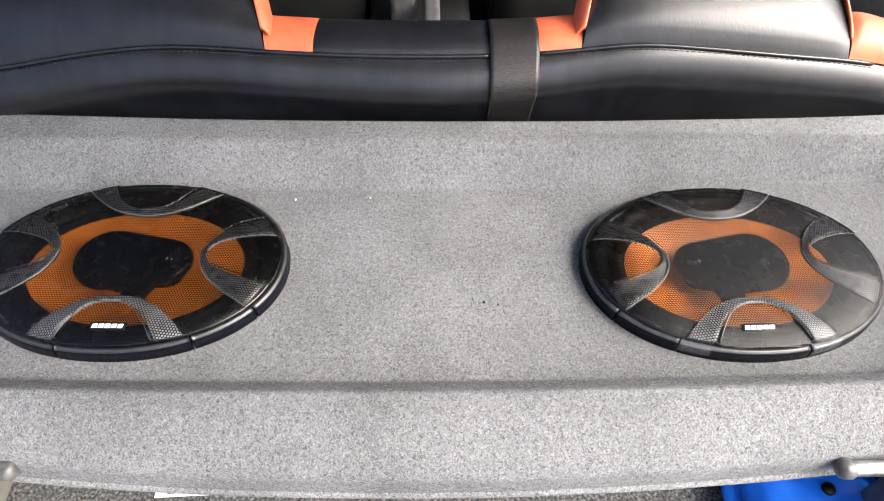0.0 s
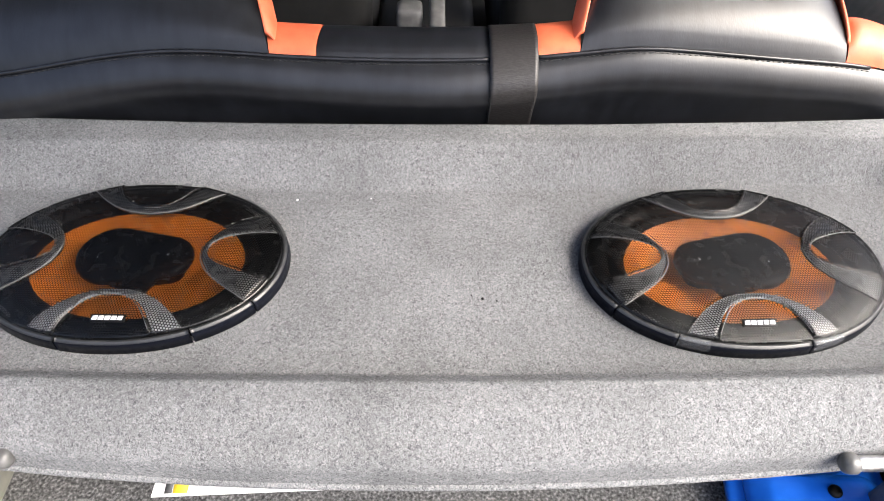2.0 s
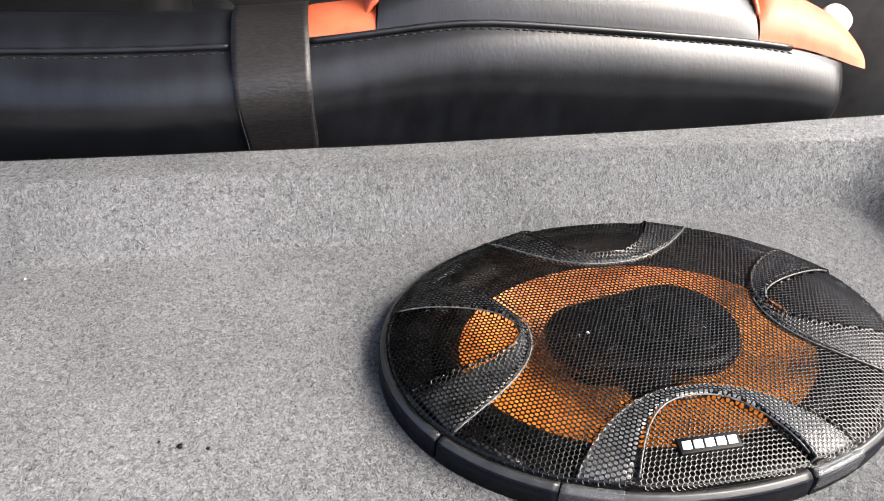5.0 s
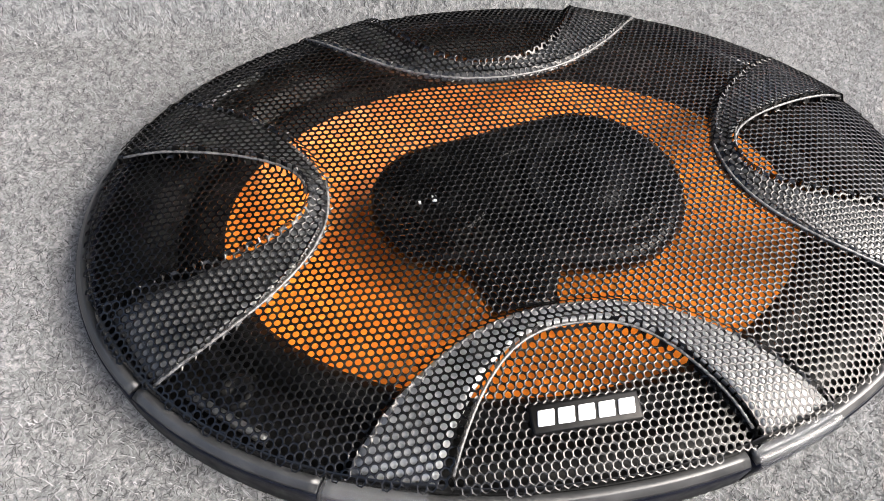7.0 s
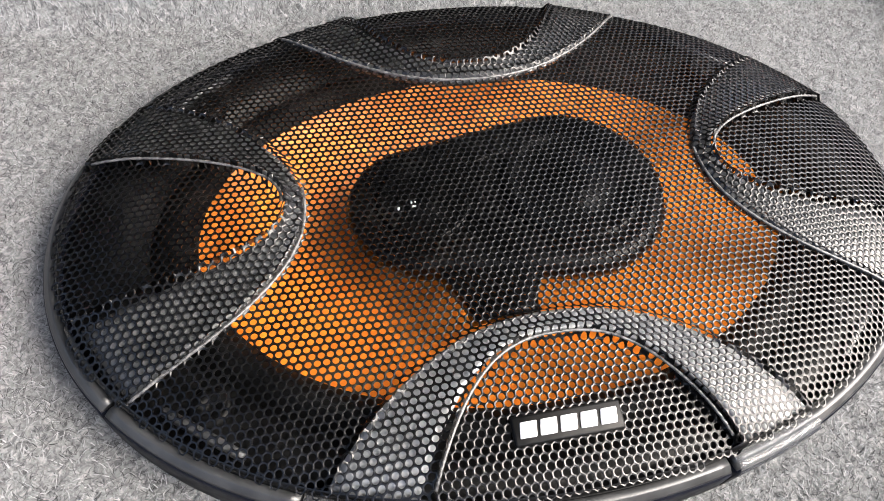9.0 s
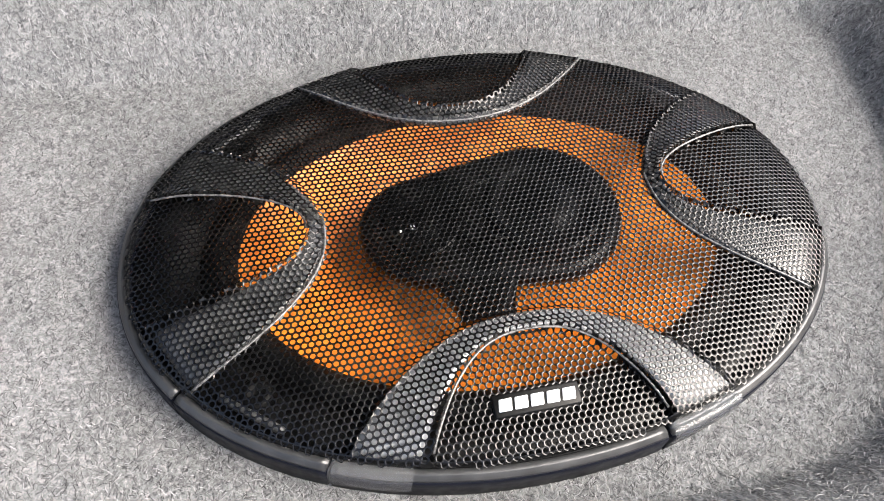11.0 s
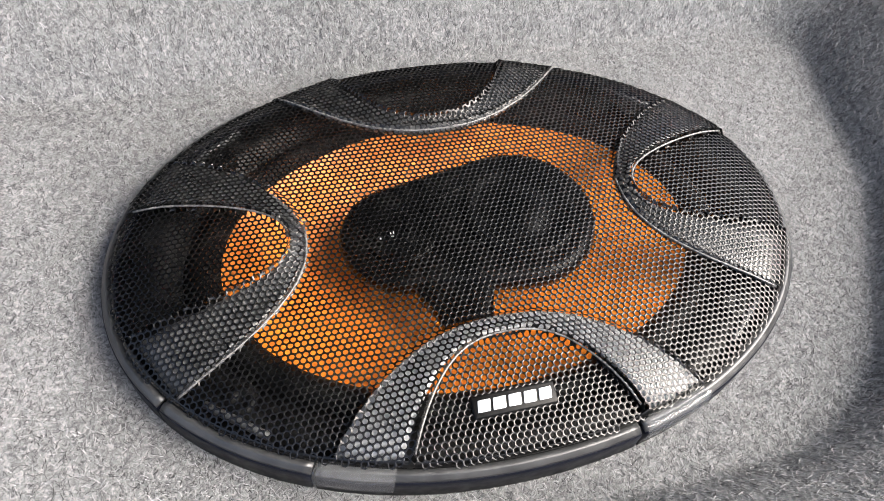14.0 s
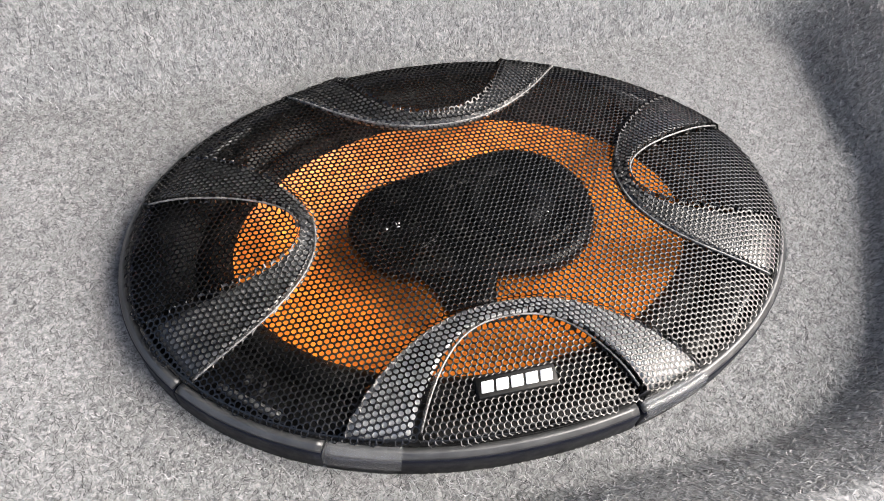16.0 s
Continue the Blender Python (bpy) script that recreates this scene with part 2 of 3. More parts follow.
shelf = thing("parcel_shelf", "grey felt-covered parcel shelf with a raised border, behind the rear seat", "parcel shelf")
mesh_part("shelf_board", verts, faces, FELT, shelf)
v, f = [], []
for i in range(181):
    x = -0.33 + 0.66 * i / 180
    y, z = front_line(x) - 0.0008, -0.0162 + 0.0006 * noise.noise(Vector((x * 30, 0.2, 0.5)))
    for k in range(8):
        t = 2 * math.pi * k / 8
        v.append((x, y + 0.0030 * math.cos(t), z + 0.0026 * math.sin(t)))
for i in range(180):
    for k in range(8):
        q = (k + 1) % 8
        f.append((i * 8 + k, i * 8 + q, i * 8 + 8 + q, i * 8 + 8 + k))
mesh_part("edge_binding", v, f, FELT, shelf, label="rolled felt edge binding")


def felt_fibres(count, x0, x1, y0, y1, seed, ramp):
    """Short loose fibres that lie on the felt."""
    rnd = random.Random(seed)
    vs, fs = [], []
    while len(fs) < count:
        x, y = rnd.uniform(x0, x1), rnd.uniform(y0, y1)
        if abs(x) > floor_half(y) + 0.05 or y < front_line(x) + 0.002 or y > back_line(x) - 0.001:
            continue
        if any(((x - cx) / 0.1195) ** 2 + ((y - cy) / 0.084) ** 2 < 1 for cx, cy in SPEAKERS):
            continue
        if ramp and rnd.random() > smooth01((x - 0.02) / 0.16):
            continue
        t, ln, wd = rnd.uniform(0, math.pi), rnd.uniform(0.0012, 0.0032), rnd.uniform(0.00005, 0.00011)
        dx, dy = math.cos(t), math.sin(t)
        z0 = shelf_height(x, y) + 0.0002
        z1 = shelf_height(x + dx * ln, y + dy * ln) + rnd.uniform(0.0, 0.0007)
        bx, by = x + dx * ln * 0.5 - dy * ln * rnd.uniform(-0.2, 0.2), y + dy * ln * 0.5 + dx * ln * rnd.uniform(-0.2, 0.2)
        zm = 0.5 * (z0 + z1) + rnd.uniform(0.0001, 0.0006)
        n = len(vs)
        vs += [(x - dy * wd, y + dx * wd, z0), (x + dy * wd, y - dx * wd, z0), (bx - dy * wd, by + dx * wd, zm), (bx + dy * wd, by - dx * wd, zm), (x + dx * ln, y + dy * ln, z1)]
        fs += [(n, n + 1, n + 3, n + 2), (n + 2, n + 3, n + 4)]
    return vs, fs


for count, span, seed, ramp in ((200000, (0.02, 0.46, -0.115, 0.135), 5, True), (200000, (-0.47, 0.47, -0.18, 0.17), 6, False)):
    ob = mesh_part("felt_pile", *felt_fibres(count, *span, seed, ramp), FIBRE, None, False)
    tagged(ob, "loose short grey felt fibres lying on the parcel shelf", "felt pile", kind="stuff")


# ---- the speakers ----
A, B, RIM_H = 0.1214, 0.0853, 0.0119
SHIFT = 0.0015
FULL = 2.08


def side_arch(x):
    """Half widths of a side arch's inner and outer line; the arch beside the big tweeter is wider."""
    return (0.0240, 0.0465) if x > 0 else (0.0235, 0.0450)


def arch_across(x, y):
    """How far a place lies outside the nearest arch band, and its place across the band, 0 at the inner line and 1 at the outer."""
    best, across = 9.0, 0.0
    si, so = side_arch(x)
    for p, q, o0, oh, ow, i0, ih, iw in ((x + SHIFT, abs(y), 0.0395, 0.034, 0.0590, 0.0465, 0.036, 0.0370), (y, abs(x), 0.0555, 0.042, so, 0.0610, 0.049, si)):
        outer = q - (o0 + oh * (abs(p) / ow) ** 2.2)
        inner = q - (i0 + ih * (abs(p) / iw) ** 2.5)
        d = max(-outer, inner)
        if d < best:
            best, across = d, min(1.0, max(0.0, -inner / max(1e-6, outer - inner)))
    return best, across


def dome(x, y):
    r2 = (x / A) ** 2 + (y / B) ** 2
    return RIM_H - 0.0008 + 0.0086 * max(0.0, 1 - r2 * r2 * r2) ** 0.74


def mesh_height(x, y):
    d, t = arch_across(x, y)
    up = mix(0.0034, 0.0008, t) * smooth01(0.5 - d / 0.0022)
    lip = 0.0007 * math.exp(-((d + 0.0012) / 0.0009) ** 2)
    near = smooth01((1 - math.sqrt((x / A) ** 2 + (y / B) ** 2)) / 0.16)
    return dome(x, y) + (up + lip) * mix(0.45, 1.0, near)


def oval(t, inset=0.0, sx=1.0):
    c, s = math.cos(t), math.sin(t)
    return sx * (A - inset) * math.copysign(abs(c) ** (2 / FULL), c), (B - inset) * math.copysign(abs(s) ** (2 / FULL), s)


def swept_ring(profile, t0, t1, n, sx=1, closed=True):
    """Sweep (inset, z) points along the oval from angle t0 to t1."""
    verts, faces = [], []
    m = len(profile)
    full = abs(t1 - t0 - 2 * math.pi) < 1e-6
    rows = n if full else n + 1
    for i in range(rows):
        t = t0 + (t1 - t0) * i / n
        for inset, z in profile:
            x, y = oval(t, inset, sx)
            verts.append((x, y, z))
    for i in range(n):
        a, b = i * m, ((i + 1) % rows) * m
        for j in range(m if closed else m - 1):
            k = (j + 1) % m
            f = (a + j, a + k, b + k, b + j)
            faces.append(f if sx < 0 else f[::-1])
    if not full and closed:
        faces.append(tuple(range(m)))
        faces.append(tuple((rows - 1) * m + j for j in range(m))[::-1])
    return verts, faces


def hex_mesh(sx):
    """The perforated grille: round holes in staggered rows, with faintly crowned bars between them."""
    pitch, bar, depth = 0.00205, 0.00045, 0.00028
    rad = pitch / math.sqrt(3)
    verts, faces, seen = [], [], {}
    nx, ny = int(A / pitch) + 2, int(B / (rad * 1.5)) + 2
    hole = (pitch - bar) / 2
    for j in range(-ny, ny + 1):
        for i in range(-nx, nx + 1):
            cx, cy = (i + 0.5 * (j % 2)) * pitch, j * rad * 1.5
            if abs(cx / (A - 0.0040)) ** FULL + abs(cy / (B - 0.0040)) ** FULL > 1:
                continue
            outer = []
            for k in range(6):
                t = math.pi / 6 + k * math.pi / 3
                px, py = cx + rad * math.cos(t), cy + rad * math.sin(t)
                key = (round(px * 2e4), round(py * 2e4))
                if key not in seen:
                    seen[key] = len(verts)
                    verts.append((sx * px, py, mesh_height(px, py) + 0.00007))
                outer.append(seen[key])
            base = len(verts)
            for drop in (0.0, depth):
                for k in range(12):
                    t = k * math.pi / 6
                    px, py = cx + hole * math.cos(t), cy + hole * math.sin(t)
                    verts.append((sx * px, py, mesh_height(px, py) - drop))
            for k in range(6):
                q = (k + 1) % 6
                a, b, c = base + (2 * k + 1) % 12, base + (2 * k + 2) % 12, base + (2 * k + 3) % 12
                new_faces = [(outer[k], outer[q], b), (outer[k], b, a), (outer[q], c, b), (a, b, b + 12, a + 12), (b, c, c + 12, b + 12)]
                faces += new_faces if sx > 0 else [g[::-1] for g in new_faces]
    return verts, faces


def arch_sheet(axis, sign, sx, lower):
    """The plastic arch under the grille, from its inner to its outer line."""
    def fn(u, v):
        s = mix(-1, 1, u)
        if axis == "y":
            w = mix(0.0370, 0.0590, v)
            p = s * w
            q = mix(0.0465 + 0.0360 * abs(s) ** 2.5, 0.0395 + 0.0340 * abs(s) ** 2.2, v)
            x, y = p - SHIFT, sign * q
        else:
            si, so = side_arch(sign)
            w = mix(si, so, v)
            p = s * w
            q = mix(0.0610 + 0.0490 * abs(s) ** 2.5, 0.0555 + 0.0420 * abs(s) ** 2.0, v)
            x, y = sign * q, p
        r = math.sqrt((x / (A - 0.0045)) ** 2 + (y / (B - 0.0045)) ** 2)
        if r > 1:
            x, y = x / r, y / r
        return (sx * x, y, dome(x, y) + mix(0.0034, 0.0008, v) * mix(0.45, 1.0, smooth01((1 - math.sqrt((x / A) ** 2 + (y / B) ** 2)) / 0.16)) - lower)
    return fn


def arch_line(axis, sign, line, s):
    """A point of an arch's edge: the near line faces the rim, the far line the middle."""
    if axis == "y":
        p, q = (s * 0.0370, 0.0465 + 0.0360 * abs(s) ** 2.5) if line == "near" else (s * 0.0590, 0.0395 + 0.0340 * abs(s) ** 2.2)
        return p - SHIFT, sign * q
    si, so = side_arch(sign)
    p, q = (s * si, 0.0610 + 0.0490 * abs(s) ** 2.5) if line == "near" else (s * so, 0.0555 + 0.0420 * abs(s) ** 2.2)
    return sign * q, p


def pod_outline(n, sx, grow=0.0):
    """The tweeter housing: a small and a large round joined by straight flanks."""
    (ax, ay, ar), (bx, by, br) = (-0.0235, 0.0022, 0.0215 + grow), (0.020, 0.0034, 0.0290 + grow)
    k = math.acos((ar - br) / math.hypot(bx - ax, by - ay))
    pts = []
    for i in range(n):
        t = -k + 2 * k * i / (n - 1)
        pts.append((bx + br * math.cos(t), by + br * math.sin(t)))
    for i in range(n):
        t = k + 2 * (math.pi - k) * i / (n - 1)
        pts.append((ax + ar * math.cos(t), ay + ar * math.sin(t)))
    return [(sx * x, y) for x, y in pts]


def stacked(outlines, sx, cap=True):
    """Join outlines given as lists of (x, y, z) into a closed skin with a cap."""
    verts, faces = [], []
    m = len(outlines[0])
    for o in outlines:
        verts += o
    for j in range(len(outlines) - 1):
        for i in range(m):
            k = (i + 1) % m
            f = (j * m + i, j * m + k, (j + 1) * m + k, (j + 1) * m + i)
            faces.append(f if sx > 0 else f[::-1])
    if cap:
        top = [(len(outlines) - 1) * m + i for i in range(m)]
        faces.append(tuple(top if sx > 0 else top[::-1]))
    return verts, faces


def dish(rings, sx, n=96):
    """Nested ovals (a, b, z) joined into one skin, from the outside in."""
    out = []
    for a, b, z in rings:
        out.append([(sx * a * math.cos(2 * math.pi * i / n), b * math.sin(2 * math.pi * i / n), z) for i in range(n)])
    return stacked(out, sx)


def lathe(rings, n=40, at=(0, 0), sx=1):
    """Round skin from (radius, z) rings."""
    out = [[(at[0] + r * math.cos(2 * math.pi * i / n), at[1] + r * math.sin(2 * math.pi * i / n), z) for i in range(n)] for r, z in rings]
    return stacked(out, 1)


def tube(points, r, n=8):
    """A round cord along points."""
    verts, faces = [], []
    for i, p in enumerate(points):
        p = Vector(p)
        d = (Vector(points[min(i + 1, len(points) - 1)]) - Vector(points[max(i - 1, 0)])).normalized()
        a = d.orthogonal().normalized() if abs(d.z) > 0.9 else d.cross(Vector((0, 0, 1))).normalized()
        b = d.cross(a)
        for k in range(n):
            t = 2 * math.pi * k / n
            verts.append(tuple(p + a * (r * math.cos(t)) + b * (r * math.sin(t))))
    for i in range(len(points) - 1):
        for k in range(n):
            q = (k + 1) % n
            faces.append((i * n + k, i * n + q, (i + 1) * n + q, (i + 1) * n + k))
    faces.append(tuple(range(n))[::-1])
    faces.append(tuple((len(points) - 1) * n + k for k in range(n)))
    return verts, faces


def rim_angle(x, y):
    return math.atan2(y / B, x / A)


def speaker(place, turn, sx, label):
    sp = thing("car_speaker", label, "speaker", place, turn, "pair of speakers in the shelf")
    # rim in three lengths, parted by narrow joints
    cuts = sorted(t % (2 * math.pi) for t in (rim_angle(-0.103, -0.044), rim_angle(-0.062, -0.073), rim_angle(0.031, -0.082)))
    wall = [(-0.0003, 0.0), (0.0002, 0.0092), (0.0003, 0.0098), (0.0005, 0.0101), (0.0008, 0.0103), (0.0012, 0.0104), (0.0040, 0.0104), (0.0046, 0.0)]
    edge = [(0.0006, 0.0101), (0.0008, 0.0106), (0.0010, 0.0108), (0.0021, 0.0118), (0.0023, 0.01195), (0.0026, 0.0120), (0.0039, 0.0121), (0.0042, 0.0103)]
    for t0, t1 in zip(cuts, cuts[1:] + [cuts[0] + 2 * math.pi]):
        n = max(8, int((t1 - t0) * 40))
        r = mesh_part("rim", *swept_ring(wall, t0 + 0.006, t1 - 0.006, n, sx), RIM, sp)
        e = mesh_part("rim_edge", *swept_ring(edge, t0 + 0.006, t1 - 0.006, n, sx), CHAMFER, r, label="grey bevelled rim edge")
        e.parent = r
    # grille
    v, f = hex_mesh(sx)
    grille = mesh_part("grille", v, f, WIRE, sp, smooth=False, label="black perforated steel grille with round holes")
    # steel edges pressed over the arches, with their glint painted pale into the colour
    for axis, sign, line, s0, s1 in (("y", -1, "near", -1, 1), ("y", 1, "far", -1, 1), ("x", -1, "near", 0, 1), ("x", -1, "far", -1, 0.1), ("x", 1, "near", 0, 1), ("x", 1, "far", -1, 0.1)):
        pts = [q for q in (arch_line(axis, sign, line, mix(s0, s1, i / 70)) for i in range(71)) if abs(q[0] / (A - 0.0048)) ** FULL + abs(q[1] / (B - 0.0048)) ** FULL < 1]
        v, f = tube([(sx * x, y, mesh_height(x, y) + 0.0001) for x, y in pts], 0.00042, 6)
        mesh_part("ridge", v, f, RIDGE, grille, label="pressed steel edge, its glint put in as lighter colour")
    # the steel turned down to the rim all round
    ev, ef, n = [], [], 360
    for i in range(n):
        x, y = oval(2 * math.pi * i / n, 0.0050)
        top = mesh_height(x, y)
        x2, y2 = oval(2 * math.pi * i / n, 0.0040)
        ev += [(sx * x, y, top + 0.0001), (sx * (x + x2) / 2, (y + y2) / 2, top - 0.0003), (sx * x2, y2, top - 0.0012), (sx * x2, y2, 0.0090)]
    for i in range(n):
        a, b = i * 4, ((i + 1) % n) * 4
        ef += [(a + k, a + k + 1, b + k + 1, b + k) if sx > 0 else (b + k, b + k + 1, a + k + 1, a + k) for k in range(3)]
    mesh_part("grille_edge", ev, ef, WIRE, sp)
    # side and back arches take the darkened plastic in place of shade
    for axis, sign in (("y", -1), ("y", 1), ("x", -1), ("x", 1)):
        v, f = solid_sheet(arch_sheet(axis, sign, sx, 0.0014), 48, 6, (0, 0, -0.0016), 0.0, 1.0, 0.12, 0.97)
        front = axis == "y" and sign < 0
        mesh_part("grille_arch", v, f, ARCH if front else SIDE_ARCH, sp, label="grey satin plastic arch under the grille" if front else "satin plastic arch under the grille, darkened for shade")
    # what lies behind the grille
    v, f = dish([(A - 0.0046, B - 0.0046, 0.001), (A - 0.0046, B - 0.0046, 0.0085), (A - 0.012, B - 0.011, 0.0095), (A - 0.020, B - 0.0155, 0.0075),
                 (A - 0.022, B - 0.017, 0.004), (A - 0.0235, B - 0.0185, 0.003)], sx)
    f = f[:-1]
    fl = mesh_part("flange", v, f, FLANGE, sp, label="black moulded plastic mounting flange")
    for x, y in ((-0.081, 0.0475), (0.081, 0.0475), (-0.081, -0.0475), (0.081, -0.0475)):
        v, f = lathe([(0.0048, 0.006), (0.0048, 0.0105), (0.0040, 0.0113), (0.0016, 0.0113), (0.0014, 0.0105)], 16, (sx * x, y))
        mesh_part("screw", v, f, FLANGE, fl)
        bm = box_bm(0.022, 0.0022, 0.003, (0, 0, 0), 0.0006, 1, Matrix.Translation((sx * (x * 1.02), y * 1.12, 0.0102)) @ Matrix.Rotation(math.atan2(-x * sx * 0.5, y * 1.1), 4, "Z"))
        part("rib", bm, SIDE_ARCH, fl)
    roll = []
    for k in range(9):
        s = k / 8
        roll.append((mix(0.0985, 0.0850, s), mix(0.0685, 0.0567, s), 0.0015 + 0.0055 * math.sin(math.pi * s) + 0.0015 * s))
    v, f = dish(roll, sx)
    mesh_part("surround", v, f[:-1], RUBBER, sp, label="black rubber surround")
    cone = []
    for k in range(15):
        s = k / 14
        cone.append((mix(0.0853, 0.022, s), mix(0.0570, 0.022, s), 0.0035 - 0.019 * s ** 0.85))
    v, f = dish(cone, sx)
    mesh_part("cone", v, f, CONE, sp, label="bright orange woven speaker cone")
    # tweeter housing on its bridge
    levels = [(-0.026, -0.0130), (-0.002, -0.0125), (0.0012, -0.0110), (0.0024, -0.0030), (0.0042, -0.0006), (0.0078, 0.0), (0.0105, -0.0012), (0.0118, -0.0040), (0.0112, -0.0065)]
    outs = [[(x, y, z) for x, y in pod_outline(26, sx, g)] for z, g in levels]
    v, f = stacked(outs, sx)
    pod = mesh_part("tweeter_housing", v, f, POD, sp, label="glossy black tweeter housing over the cone")
    v, f = lathe([(0.0205, 0.0108), (0.0205, 0.0124), (0.0190, 0.0130), (0.0175, 0.0122), (0.0120, 0.0118), (0.0090, 0.0130), (0.004, 0.0138), (0.0008, 0.0140)], 40, (sx * 0.0205, 0.0034))
    mesh_part("tweeter", v, f, POD, pod)
    v, f = lathe([(0.0130, 0.0108), (0.0130, 0.0122), (0.0118, 0.0126), (0.0105, 0.0118), (0.0070, 0.0124), (0.003, 0.0132), (0.0006, 0.0134)], 32, (-sx * 0.0235, 0.0022))
    mesh_part("tweeter", v, f, POD, pod)
    for x, y, a in ((-0.004, 0.015, 0.28), (-0.002, -0.007, -0.2)):
        part("housing_rib", box_bm(0.022, 0.0010, 0.0012, (0, 0, 0), 0.0004, 1, Matrix.Translation((sx * x, y, 0.0119)) @ Matrix.Rotation(sx * a, 4, "Z")), POD, pod)
    def leg(u, v):
        wide = mix(1.0, 0.6, smooth01(v))
        return (sx * (-0.0085 + mix(-0.0145, 0.0145, u) * wide), -mix(0.016, 0.035, v), 0.0102 + 0.001 * v - 0.0015 * (2 * u - 1) ** 2)
    v, f = solid_sheet(leg, 8, 10, (0, 0, -0.004))
    mesh_part("bridge_leg", v, f, POD, pod)
    for x, y, l in ((-0.0268, 0.0005, 0.0022), (-0.0310, -0.0005, 0.0012), (0.028, -0.004, 0.0010)):
        part("housing_mark", box_bm(l * 0.6, l, 0.0004, (sx * x, y, 0.0139 if x > 0 else 0.0133), 0.0001, 1), WHITE, pod, "tiny white mark")
    # badge on the grille: plate and five light blocks
    bz = mesh_height(0.0, -0.0685) + 0.0006
    tilt = Matrix.Translation((sx * -0.0045, -0.0668, bz)) @ Matrix.Rotation(radians(9), 4, "X")
    plate = part("badge", box_bm(0.0252, 0.0064, 0.0016, bevel=0.0006, m=tilt), FLANGE, sp, "small black badge with white marks")
    for k in range(5):
        bm = box_bm(0.0038, 0.0034, 0.0005, (-0.0092 + 0.0046 * k, 0, 0.0010), 0.0002, 1)
        for q in bm.verts:
            q.co.x += 0.18 * q.co.y
        bm.transform(tilt)
        part("badge_mark", bm, WHITE, plate, "white badge mark")
    return sp


YAW_R, YAW_L = 1.5, -1.15
speaker((*SPEAKERS[0], 0.0), YAW_R, 1, "oval car speaker, orange cone, black perforated grille, taped rim")
speaker((*SPEAKERS[1], 0.0), YAW_L, -1, "oval car speaker, orange cone, black perforated grille, clean rim")


def tape(t0, t1):
    prof = [(-0.00035, 0.0035), (-0.0004, 0.0102), (0.0003, 0.0112), (0.0012, 0.0128), (0.0022, RIM_H + 0.0004), (0.0048, RIM_H + 0.0004)]
    v, f = swept_ring(prof, t0, t1, 14, 1, False)
    ob = mesh_part("clear_tape", v, f, TAPE)
    ob.matrix_world = pose(*SPEAKERS[0], 0, 0, 0, YAW_R)
    ob.visible_shadow = False
    tagged(ob, "piece of clear adhesive tape stuck on the speaker rim", "tape", "tape on the rim")


tape(rim_angle(-0.062, -0.073), rim_angle(-0.040, -0.080))
tape(rim_angle(0.0320, -0.0815), rim_angle(0.056, -0.075))


# ---- the rear seat ----
def seam(x):
    z = steps(x, [(-0.62, 0.042), (-0.46, 0.061), (-0.381, 0.072), (-0.305, 0.086), (-0.246, 0.0925), (-0.20, 0.092), (-0.149, 0.088), (-0.10, 0.0855), (-0.038, 0.084),
                  (0.05, 0.0845), (0.09, 0.086), (0.128, 0.090), (0.181, 0.0955), (0.24, 0.0910), (0.316, 0.084), (0.376, 0.077), (0.41, 0.071), (0.44, 0.063), (0.47, 0.050)])
    y = steps(x, [(-0.62, 0.168), (-0.381, 0.172), (-0.246, 0.175), (0.0, 0.1745), (0.18, 0.179), (0.316, 0.179), (0.376, 0.183), (0.45, 0.187)])
    return y, z


def seam_smooth(x):
    pts = [seam(x + d) for d in (-0.03, -0.015, 0.0, 0.015, 0.03)]
    wts = (1, 2, 3, 2, 1)
    return sum(p[0] * q for p, q in zip(pts, wts)) / 9, sum(p[1] * q for p, q in zip(pts, wts)) / 9


REAR = [(0.0, 0.0), (-0.005, -0.003), (-0.010, -0.008), (-0.0145, -0.015), (-0.0170, -0.022), (-0.0172, -0.029), (-0.0145, -0.037), (-0.0095, -0.048), (-0.004, -0.064), (0.002, -0.09), (0.006, -0.13), (0.008, -0.22)]
SEAT_L, SEAT_R = -0.62, 0.466


def rear_point(out=0.0):
    def fn(u, v):
        x = u
        y, z = seam_smooth(x)
        k = v * (len(REAR) - 1)
        i = min(int(k), len(REAR) - 2)
        t = k - i
        dy, dz = mix(REAR[i][0], REAR[i + 1][0], t), mix(REAR[i][1], REAR[i + 1][1], t)
        full = 1.0 + 0.35 * math.exp(-((x - 0.0) / 0.10) ** 2) - 0.25 * math.exp(-((x - 0.3) / 0.16) ** 2)
        end = smooth01((SEAT_R - x) / 0.03)
        wob = 0.0012 * noise.noise(Vector((x * 14, z * 20 + dz * 25, 0.7)))
        return (x, y + dy * full * mix(0.4, 1, end) - out + wob + 0.03 * (1 - end) ** 2, z + dz * mix(1.0, 1.0 + 0.12 * (full - 1), 1) + 0.0004 * out)
    return fn


TOP = [(0.0, 0.0), (0.004, 0.0045), (0.010, 0.0075), (0.022, 0.0095), (0.038, 0.0085), (0.052, 0.003), (0.060, -0.010), (0.063, -0.04), (0.065, -0.12)]
LUMP = [(0.0, 0.0), (0.003, 0.007), (0.008, 0.016), (0.018, 0.026), (0.034, 0.037), (0.055, 0.048), (0.085, 0.056), (0.115, 0.056), (0.14, 0.040), (0.15, 0.0), (0.152, -0.1)]


def along(prof, v):
    k = v * (len(prof) - 1)
    i = min(int(k), len(prof) - 2)
    t = k - i
    return mix(prof[i][0], prof[i + 1][0], t), mix(prof[i][1], prof[i + 1][1], t)


